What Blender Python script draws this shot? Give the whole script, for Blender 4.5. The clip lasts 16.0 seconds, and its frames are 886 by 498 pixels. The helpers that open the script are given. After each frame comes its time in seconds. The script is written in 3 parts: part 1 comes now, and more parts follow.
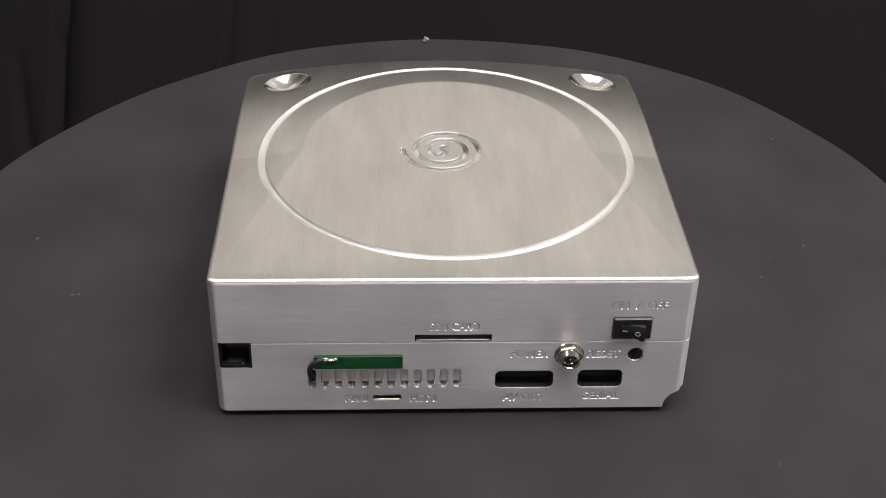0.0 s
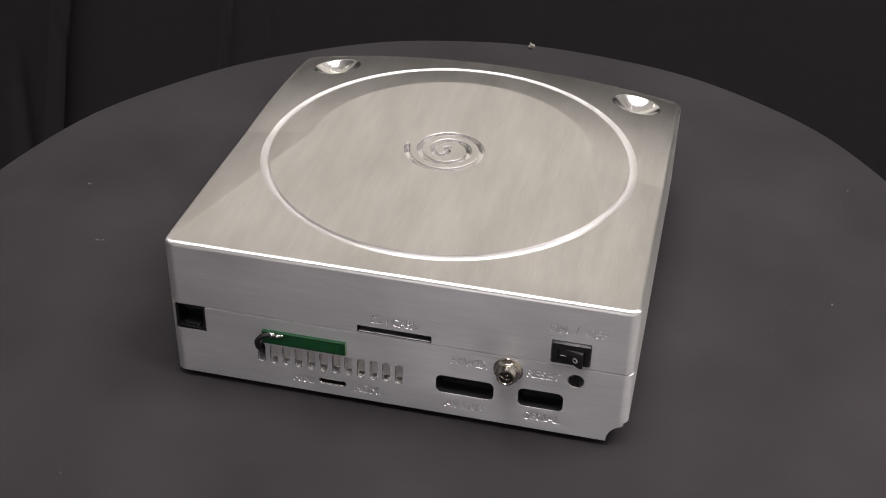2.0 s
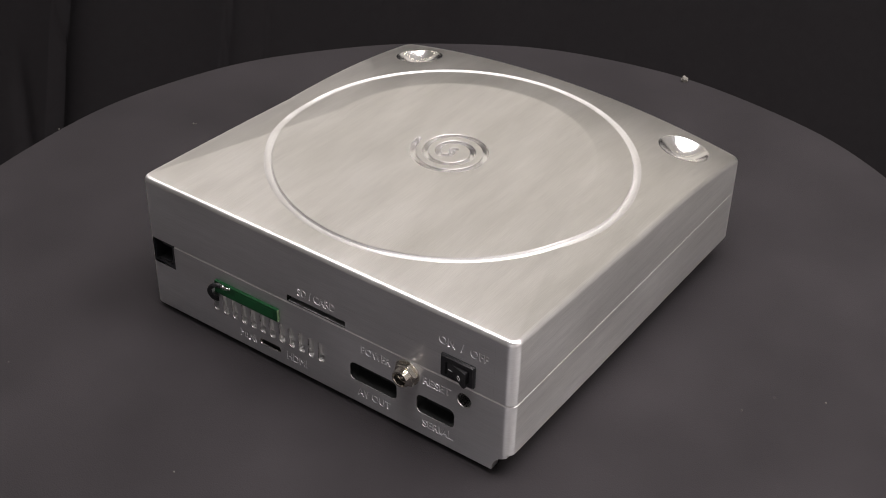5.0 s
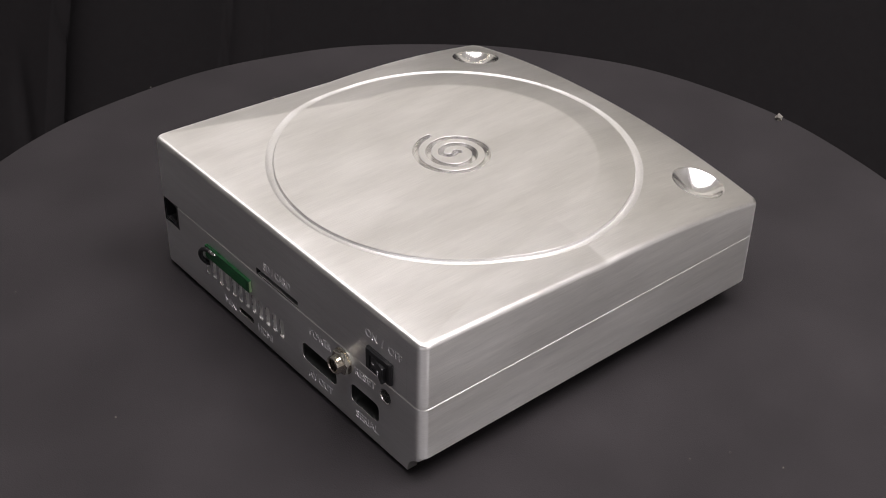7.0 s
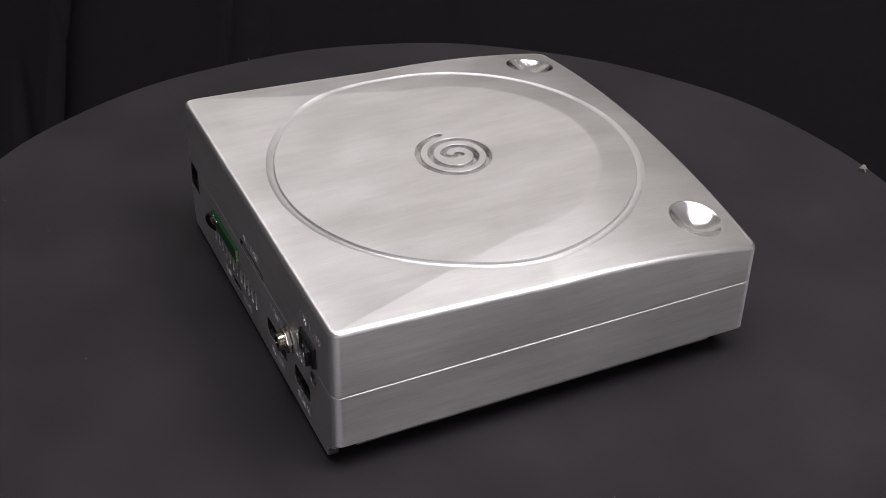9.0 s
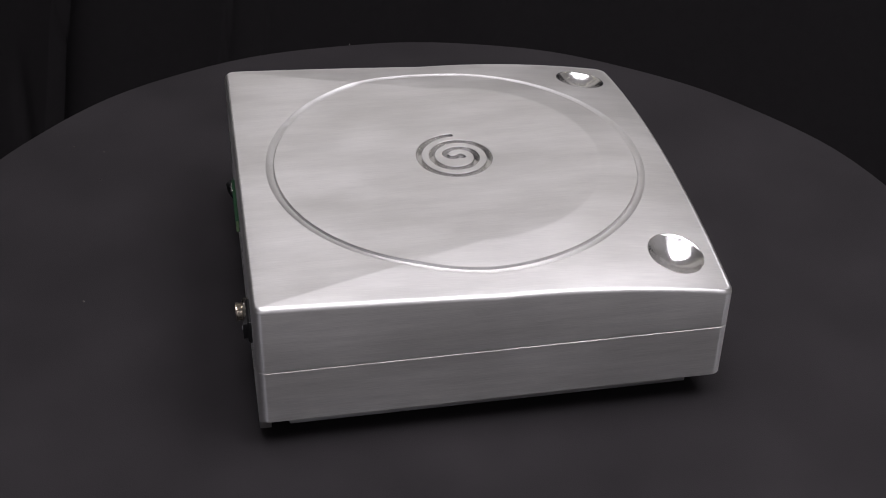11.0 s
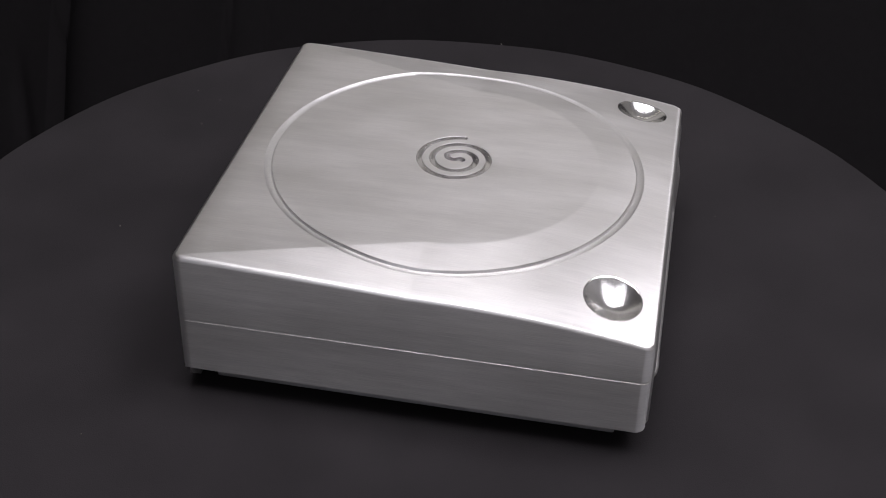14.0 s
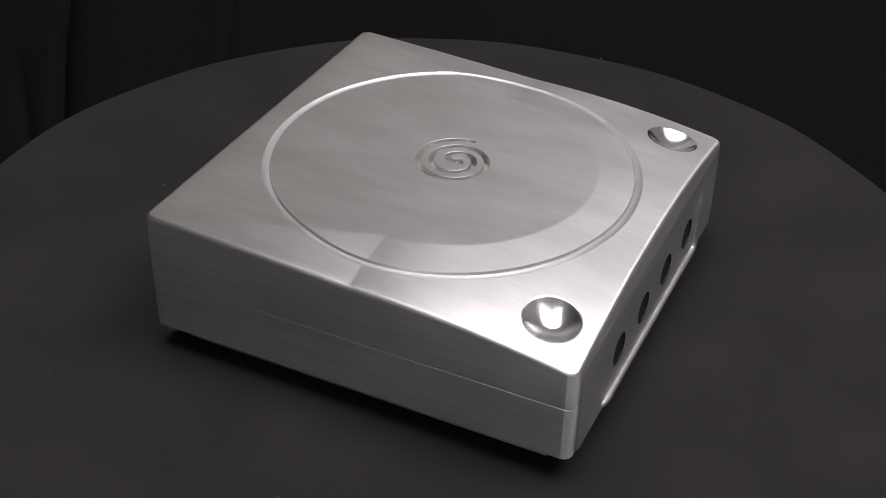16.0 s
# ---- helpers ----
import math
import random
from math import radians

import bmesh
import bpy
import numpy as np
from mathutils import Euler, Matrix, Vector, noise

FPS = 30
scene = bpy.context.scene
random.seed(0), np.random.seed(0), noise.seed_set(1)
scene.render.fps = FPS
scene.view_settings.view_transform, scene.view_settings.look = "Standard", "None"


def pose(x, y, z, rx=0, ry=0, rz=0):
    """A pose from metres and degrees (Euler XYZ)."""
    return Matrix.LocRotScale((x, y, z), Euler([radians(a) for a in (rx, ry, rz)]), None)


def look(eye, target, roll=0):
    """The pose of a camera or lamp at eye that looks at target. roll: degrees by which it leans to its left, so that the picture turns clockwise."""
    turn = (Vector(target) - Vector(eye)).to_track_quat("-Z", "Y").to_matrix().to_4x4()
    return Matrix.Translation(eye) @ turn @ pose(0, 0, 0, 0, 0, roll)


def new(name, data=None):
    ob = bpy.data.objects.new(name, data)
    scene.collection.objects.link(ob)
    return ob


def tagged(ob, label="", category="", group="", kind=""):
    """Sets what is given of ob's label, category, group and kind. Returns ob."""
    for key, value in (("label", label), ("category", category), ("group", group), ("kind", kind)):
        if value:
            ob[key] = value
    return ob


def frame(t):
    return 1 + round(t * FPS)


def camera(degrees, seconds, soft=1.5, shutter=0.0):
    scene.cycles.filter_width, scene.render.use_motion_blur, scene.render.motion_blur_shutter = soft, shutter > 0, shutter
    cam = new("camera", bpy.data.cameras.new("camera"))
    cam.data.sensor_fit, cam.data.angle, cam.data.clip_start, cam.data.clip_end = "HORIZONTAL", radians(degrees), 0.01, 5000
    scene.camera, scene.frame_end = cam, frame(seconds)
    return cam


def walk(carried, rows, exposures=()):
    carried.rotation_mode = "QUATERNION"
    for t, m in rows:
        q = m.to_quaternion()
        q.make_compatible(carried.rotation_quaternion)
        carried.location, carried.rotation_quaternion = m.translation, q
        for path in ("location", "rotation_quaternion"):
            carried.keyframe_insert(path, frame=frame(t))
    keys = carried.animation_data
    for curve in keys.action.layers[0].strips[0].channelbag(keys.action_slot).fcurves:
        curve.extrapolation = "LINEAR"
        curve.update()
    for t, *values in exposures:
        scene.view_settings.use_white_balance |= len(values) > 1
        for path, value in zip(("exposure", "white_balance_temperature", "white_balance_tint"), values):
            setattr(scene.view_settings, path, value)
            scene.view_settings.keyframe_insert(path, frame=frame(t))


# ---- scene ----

# ---- camera ----
EYE = (0.0, -0.5129, 0.3803)
PITCH, YAW, ROLL = -35.334, 0.081, 1.304
AIM = (EYE[0] + math.sin(radians(YAW)) * math.cos(radians(PITCH)),
       EYE[1] + math.cos(radians(YAW)) * math.cos(radians(PITCH)),
       EYE[2] + math.sin(radians(PITCH)))
cam = camera(36.09, 16.0, soft=0.95)
walk(cam, [(0.0, look(EYE, AIM, ROLL)), (16.0, look(EYE, AIM, ROLL))],
     exposures=[(0.0, -0.05, 6480, 15), (2.0, -0.11, 6480, 15), (4.0, -0.12, 6480, 15), (6.5, -0.17, 6450, 15), (7.5, -0.38, 6400, 15), (9.0, -0.78, 6200, 17), (11.5, -1.12, 6100, 17), (16.0, -1.14, 6100, 17)])

# ---- world and lights ----
world = bpy.data.worlds.new("studio_dark")
scene.world = world
world.use_nodes = True
world.node_tree.nodes["Background"].inputs["Color"].default_value = (0.5, 0.5, 0.55, 1)
world.node_tree.nodes["Background"].inputs["Strength"].default_value = 0.02


def softbox(name, eye, target, sx, sy, watts, colour):
    data = bpy.data.lights.new(name, "AREA")
    data.shape, data.size, data.size_y, data.energy, data.color = "RECTANGLE", sx, sy, watts, colour
    ob = new(name, data)
    ob.matrix_world = look(eye, target)
    return ob


for head_x, head_w, watts in ((-0.08, 0.56, 29.8), (0.80, 0.80, 42.5)):
    softbox("softbox_overhead", (head_x, -0.19, 1.55), (head_x, -0.18, 0.0), head_w, 1.02, watts, (1.0, 0.965, 0.95))
softbox("softbox_low", (-0.62, -1.70, 0.78), (0.0, 0.0, 0.05), 0.36, 0.95, 3.9, (0.97, 0.965, 1.0))
# added fill lamp, out of view: brightens the far wall mirrored in the lid
softbox("far_wall_fill", (0.0, 1.25, 1.5), (0.0, 1.8, 0.95), 3.2, 0.2, 22.5, (1.0, 0.965, 0.84))

# ---- materials ----


def node_mat(name):
    m = bpy.data.materials.new(name)
    m.use_nodes = True
    nt = m.node_tree
    return m, nt, nt.nodes["Principled BSDF"]


def add_node(nt, kind, **sets):
    n = nt.nodes.new(kind)
    for k, v in sets.items():
        n.inputs[k].default_value = v
    return n


def ramp(nt, src, lo, hi, a=0.3, b=0.7):
    n = nt.nodes.new("ShaderNodeMapRange")
    n.inputs["From Min"].default_value, n.inputs["From Max"].default_value = a, b
    n.inputs["To Min"].default_value, n.inputs["To Max"].default_value = lo, hi
    nt.links.new(src, n.inputs["Value"])
    return n.outputs["Result"]


def mix_colour(nt, fac, c1, c2):
    n = nt.nodes.new("ShaderNodeMix")
    n.data_type = "RGBA"
    nt.links.new(fac, n.inputs[0])
    n.inputs[6].default_value, n.inputs[7].default_value = (*c1, 1), (*c2, 1)
    return n.outputs[2]


def noise_tex(nt, scale, detail=3.0, stretch=None, use_uv=False):
    co = nt.nodes.new("ShaderNodeTexCoord")
    tex = add_node(nt, "ShaderNodeTexNoise", Scale=scale, Detail=detail)
    src = co.outputs["UV" if use_uv else "Object"]
    if stretch:
        mp = nt.nodes.new("ShaderNodeMapping")
        mp.inputs["Scale"].default_value = stretch
        nt.links.new(src, mp.inputs["Vector"])
        src = mp.outputs["Vector"]
    nt.links.new(src, tex.inputs["Vector"])
    return tex.outputs["Fac"]


def brushed(name, base, rough_lo, rough_hi, aniso, streak=0.03, tone=0.92, wide=0.25, grease=0.93):
    """Milled aluminium: streaks along u of the mesh's own map, hazy smears of finger grease."""
    m, nt, b = node_mat(name)
    b.inputs["Metallic"].default_value = 1.0
    fine = noise_tex(nt, 1.0, 4, (90, 3800, 1), True)
    broad = noise_tex(nt, 1.0, 3, (18, 260, 1), True)
    smear = noise_tex(nt, 28.0, 3)
    both = nt.nodes.new("ShaderNodeMix")
    both.inputs[0].default_value = wide
    nt.links.new(fine, both.inputs[2])
    nt.links.new(broad, both.inputs[3])
    col = mix_colour(nt, ramp(nt, both.outputs[0], 0, 1, 0.36, 0.62), [c * tone for c in base], base)
    haze = nt.nodes.new("ShaderNodeMix")
    haze.data_type, haze.blend_type = "RGBA", "MULTIPLY"
    haze.inputs[0].default_value = 1.0
    nt.links.new(col, haze.inputs[6])
    nt.links.new(mix_colour(nt, ramp(nt, noise_tex(nt, 1.0, 5, (16, 48, 1), True), 0, 1), (grease, grease, grease - 0.015), (1.0, 1.0, 1.0)), haze.inputs[7])
    nt.links.new(haze.outputs[2], b.inputs["Base Color"])
    add = nt.nodes.new("ShaderNodeMath")
    add.operation = "ADD"
    nt.links.new(ramp(nt, smear, rough_lo, rough_hi), add.inputs[0])
    nt.links.new(ramp(nt, fine, -streak, streak), add.inputs[1])
    nt.links.new(add.outputs[0], b.inputs["Roughness"])
    bump = add_node(nt, "ShaderNodeBump", Strength=0.22, Distance=0.00004)
    nt.links.new(fine, bump.inputs["Height"])
    nt.links.new(bump.outputs["Normal"], b.inputs["Normal"])
    b.inputs["Anisotropic"].default_value = aniso
    b.inputs["Anisotropic Rotation"].default_value = 0.25
    tan = nt.nodes.new("ShaderNodeTangent")
    tan.direction_type, tan.uv_map = "UV_MAP", "brush"
    nt.links.new(tan.outputs["Tangent"], b.inputs["Tangent"])
    return m


def plain(name, colour, rough, metal=0.0, scale=900.0, depth=0.00005, vary=0.85):
    m, nt, b = node_mat(name)
    n = noise_tex(nt, scale)
    nt.links.new(mix_colour(nt, ramp(nt, n, 0, 1), [c * vary for c in colour], colour), b.inputs["Base Color"])
    spread = 0.15 if vary < 0.95 else 0.03
    nt.links.new(ramp(nt, noise_tex(nt, scale * 0.15), rough * (1 - spread), min(1, rough * (1 + spread))), b.inputs["Roughness"])
    b.inputs["Metallic"].default_value = metal
    if depth > 0:
        bump = add_node(nt, "ShaderNodeBump", Strength=0.3, Distance=depth)
        nt.links.new(n, bump.inputs["Height"])
        nt.links.new(bump.outputs["Normal"], b.inputs["Normal"])
    return m


ALU_TOP = brushed("milled_aluminium_top", (0.815, 0.80, 0.775), 0.36, 0.40, 0.69, 0.03, 0.895, 0.32, 0.82)
ALU_SIDE = brushed("milled_aluminium_side", (0.82, 0.81, 0.79), 0.41, 0.47, 0.72, 0.04, 0.82, 0.4)
ALU_BACK = brushed("milled_aluminium_rear", (0.79, 0.785, 0.80), 0.42, 0.49, 0.76, 0.05, 0.87, 0.28)
ALU_FRONT = brushed("milled_aluminium_front", (0.80, 0.79, 0.78), 0.34, 0.40, 0.60, 0.03, 0.88)
ALU_DIMPLE = plain("turned_aluminium_dimple", (0.82, 0.81, 0.79), 0.22, 1.0, 300.0, 0.0, 0.96)
ALU_EDGE = brushed("rounded_upright_edge", (0.81, 0.80, 0.80), 0.50, 0.54, 0.76)
ALU_CUT = plain("cut_aluminium", (0.78, 0.77, 0.75), 0.45, 1.0, 1500.0, 0.00003, 0.9)
ALU_POLISH = plain("polished_aluminium", (0.86, 0.85, 0.83), 0.27, 1.0, 1200.0, 0.0, 0.985)
ALU_MIRROR = plain("bright_cut_aluminium", (0.83, 0.82, 0.81), 0.23, 1.0, 1200.0, 0.0, 0.97)
CHROME = plain("nickel_plating", (0.78, 0.74, 0.66), 0.12, 1.0, 2000.0, 0.00001, 0.95)
BLACK_PLASTIC = plain("black_plastic", (0.012, 0.012, 0.013), 0.38)
# near-black colour that carries the shade inside openings
SHADED_INSIDE = plain("shaded_inside", (0.010, 0.011, 0.010), 0.6)
GREY_INSIDE = plain("grey_inside", (0.74, 0.73, 0.71), 0.5, 0.6)
WHITE_MARK = plain("white_mark", (0.38, 0.38, 0.38), 0.5)
PCB_GREEN = plain("green_solder_mask", (0.003, 0.050, 0.014), 0.42)
PCB_TRACE = plain("green_trace", (0.004, 0.072, 0.020), 0.42)
PCB_EDGE = plain("board_edge", (0.20, 0.30, 0.16), 0.6)
SOLDER = plain("solder", (0.82, 0.82, 0.80), 0.16, 1.0)
RUBBER = plain("black_rubber", (0.005, 0.005, 0.0055), 0.55)
LINT = plain("lint_fibre", (0.16, 0.15, 0.13), 0.9)


def felt_mat():
    m, nt, b = node_mat("black_felt")
    speck = noise_tex(nt, 1600.0, 2)
    cloud = noise_tex(nt, 14.0, 5)
    c1 = mix_colour(nt, ramp(nt, cloud, 0, 1), (0.0186, 0.0169, 0.0177), (0.0276, 0.0251, 0.0262))
    nt.links.new(c1, b.inputs["Base Color"])
    b.inputs["Roughness"].default_value = 0.9
    b.inputs["Specular IOR Level"].default_value = 0.12
    bump = add_node(nt, "ShaderNodeBump", Strength=0.35, Distance=0.0003)
    nt.links.new(speck, bump.inputs["Height"])
    nt.links.new(bump.outputs["Normal"], b.inputs["Normal"])
    return m


FELT = felt_mat()
CLOTH = plain("black_backdrop_cloth", (0.0086, 0.0078, 0.0082), 0.95, 0.0, 900.0, 0.0001, 0.85)
CLOTH.node_tree.nodes["Principled BSDF"].inputs["Specular IOR Level"].default_value = 0.06
ROOM = plain("pale_room_paint", (0.48, 0.47, 0.46), 0.8, 0.0, 6.0, 0.001)
# tones of the unseen side walls, set to balance reflected light left and right
EAST_BOUNCE = plain("east_bounce_tone", (0.42, 0.415, 0.40), 0.8, 0.0, 6.0, 0.001)
WEST_BOUNCE = plain("west_bounce_tone", (0.15, 0.147, 0.145), 0.8, 0.0, 6.0, 0.001)

# ---- mesh helpers ----


def mesh_of(name, verts, faces, mats, face_mats=None, smooth=25.0, brush=False):
    me = bpy.data.meshes.new(name)
    me.from_pydata([tuple(v) for v in verts], [], faces)
    for m in mats:
        me.materials.append(m)
    if face_mats is not None:
        me.polygons.foreach_set("material_index", np.array(face_mats, dtype=np.int32))
    me.polygons.foreach_set("use_smooth", np.ones(len(me.polygons), dtype=bool))
    me.update()
    if smooth < 180:
        me.set_sharp_from_angle(angle=radians(smooth))
    if brush:
        lay = me.uv_layers.new(name="brush")
        nl = len(me.loops)
        vi = np.empty(nl, dtype=np.int32)
        me.loops.foreach_get("vertex_index", vi)
        co = np.empty(len(me.vertices) * 3)
        me.vertices.foreach_get("co", co)
        co = co.reshape(-1, 3)[vi]
        nrm = np.empty(len(me.polygons) * 3)
        me.polygons.foreach_get("normal", nrm)
        tot = np.empty(len(me.polygons), dtype=np.int32)
        me.polygons.foreach_get("loop_total", tot)
        nl3 = np.repeat(np.abs(nrm.reshape(-1, 3)), tot, axis=0)
        up = nl3[:, 2] > 0.6
        fb = (~up) & (nl3[:, 1] >= nl3[:, 0])
        uv = np.stack([np.where(fb, co[:, 0], co[:, 1]), np.where(up, co[:, 0], co[:, 2])], 1)
        lay.data.foreach_set("uv", uv.ravel())
    return me


def part(name, bm, material, parent, label="", smooth=30.0):
    me = bpy.data.meshes.new(name)
    bm.normal_update()
    bm.to_mesh(me)
    bm.free()
    me.materials.append(material)
    me.polygons.foreach_set("use_smooth", np.ones(len(me.polygons), dtype=bool))
    me.set_sharp_from_angle(angle=radians(smooth))
    ob = new(name, me)
    ob.parent = parent
    if label:
        tagged(ob, label)
    return ob


def mesh_part(name, me, parent, label=""):
    ob = new(name, me)
    ob.parent = parent
    if label:
        tagged(ob, label)
    return ob


def box_bm(x0, x1, y0, y1, z0, z1, bevel=0.0, seg=2):
    bm = bmesh.new()
    bmesh.ops.create_cube(bm, size=1.0)
    for v in bm.verts:
        v.co = Vector(((x0 + x1) / 2 + v.co.x * (x1 - x0), (y0 + y1) / 2 + v.co.y * (y1 - y0), (z0 + z1) / 2 + v.co.z * (z1 - z0)))
    if bevel:
        bmesh.ops.bevel(bm, geom=bm.edges[:], offset=bevel, segments=seg, affect="EDGES", profile=0.5)
    return bm


def lathe_bm(profile, seg, m):
    """Turned about local z: profile of (radius, z); placed by m."""
    bm = bmesh.new()
    rings = []
    for r, z in profile:
        if r < 1e-7:
            rings.append([bm.verts.new((0, 0, z))])
        else:
            rings.append([bm.verts.new((r * math.cos(2 * math.pi * k / seg), r * math.sin(2 * math.pi * k / seg), z)) for k in range(seg)])
    for a, b in zip(rings, rings[1:]):
        for k in range(seg):
            j = (k + 1) % seg
            if len(a) == 1 and len(b) > 1:
                bm.faces.new((a[0], b[k], b[j]))
            elif len(b) == 1 and len(a) > 1:
                bm.faces.new((a[k], a[j], b[0]))
            elif len(a) > 1:
                bm.faces.new((a[k], a[j], b[j], b[k]))
    bmesh.ops.recalc_face_normals(bm, faces=bm.faces[:])
    bmesh.ops.transform(bm, matrix=m, verts=bm.verts[:])
    return bm


def tube_bm(points, radius, seg=10):
    """A round tube along a smooth line of points."""
    pts = [Vector(p) for p in points]
    fine = []
    for i in range(len(pts) - 1):
        p0, p1, p2, p3 = pts[max(i - 1, 0)], pts[i], pts[i + 1], pts[min(i + 2, len(pts) - 1)]
        for k in range(6):
            t = k / 6
            fine.append(0.5 * ((2 * p1) + (p2 - p0) * t + (2 * p0 - 5 * p1 + 4 * p2 - p3) * t * t + (3 * p1 - p0 - 3 * p2 + p3) * t ** 3))
    fine.append(pts[-1])
    bm = bmesh.new()
    rings, n = [], Vector((0, 0, 1))
    for i, p in enumerate(fine):
        d = (fine[min(i + 1, len(fine) - 1)] - fine[max(i - 1, 0)]).normalized()
        n = (n - d * n.dot(d))
        n = n.normalized() if n.length > 1e-4 else d.orthogonal().normalized()
        b = d.cross(n)
        rings.append([bm.verts.new(p + radius * (n * math.cos(2 * math.pi * k / seg) + b * math.sin(2 * math.pi * k / seg))) for k in range(seg)])
    for a, b in zip(rings, rings[1:]):
        for k in range(seg):
            bm.faces.new((a[k], a[(k + 1) % seg], b[(k + 1) % seg], b[k]))
    bm.faces.new(rings[0])
    bm.faces.new(rings[-1])
    bmesh.ops.recalc_face_normals(bm, faces=bm.faces[:])
    return bm


def inside(loops, px, pz):
    """Even-odd test of points against closed loops."""
    hit = np.zeros(len(px), dtype=bool)
    for lp in loops:
        a = np.array(lp)
        b = np.roll(a, -1, axis=0)
        for (x1, z1), (x2, z2) in zip(a, b):
            if z1 == z2:
                continue
            c = ((z1 > pz) != (z2 > pz)) & (px < (x2 - x1) * (pz - z1) / (z2 - z1) + x1)
            hit ^= c
    return hit


def round_slot(x0, x1, z0, z1, r, n=6):
    out = []
    for cx, cz, a0 in ((x1 - r, z1 - r, 0), (x0 + r, z1 - r, 90), (x0 + r, z0 + r, 180), (x1 - r, z0 + r, 270)):
        for k in range(n + 1):
            a = radians(a0 + 90 * k / n)
            out.append((cx + r * math.cos(a), cz + r * math.sin(a)))
    return out


def text_loops(body, x0, x1, z0, z1, swell=0.0):
    """The outlines of a word, fitted into a box; swell thickens its strokes by that many metres."""
    cu = bpy.data.curves.new("word", "FONT")
    cu.body, cu.size, cu.resolution_u = body, 1.0, 3
    cu.offset = swell / (z1 - z0) * 0.72
    ob = bpy.data.objects.new("word", cu)
    scene.collection.objects.link(ob)
    bpy.context.view_layer.update()
    me = ob.to_mesh()
    bm = bmesh.new()
    bm.from_mesh(me)
    bmesh.ops.remove_doubles(bm, verts=bm.verts[:], dist=1e-5)
    nxt = {}
    for e in bm.edges:
        if len(e.link_faces) == 1:
            a, b = e.verts
            nxt.setdefault(a, []).append(b)
            nxt.setdefault(b, []).append(a)
    loops, seen = [], set()
    for v in nxt:
        if v in seen:
            continue
        lp, prev, cur = [], None, v
        while cur not in seen:
            seen.add(cur)
            lp.append((cur.co.x, cur.co.y))
            step = [w for w in nxt[cur] if w is not prev and w not in seen]
            prev = cur
            if not step:
                break
            cur = step[0]
        if len(lp) > 2:
            loops.append(lp)
    bm.free()
    ob.to_mesh_clear()
    bpy.data.objects.remove(ob)
    xs = [p[0] for lp in loops for p in lp]
    zs = [p[1] for lp in loops for p in lp]
    x0, x1, z0, z1 = x0 - swell, x1 + swell, z0 - swell, z1 + swell
    sx, sz = (x1 - x0) / (max(xs) - min(xs)), (z1 - z0) / (max(zs) - min(zs))
    return [[(x0 + (x - min(xs)) * sx, z0 + (z - min(zs)) * sz) for x, z in lp] for lp in loops]


def engraved(body, x0, x1, z0, z1, floor, wall):
    """A pocket for a word, its edges chamfered where both outlines agree."""
    wide, narrow = text_loops(body, x0, x1, z0, z1, 0.00020), text_loops(body, x0, x1, z0, z1, 0.00005)
    same = [len(lp) for lp in wide] == [len(lp) for lp in narrow]
    return (narrow if same else wide, 0.0004, floor, wall, wide if same else None)


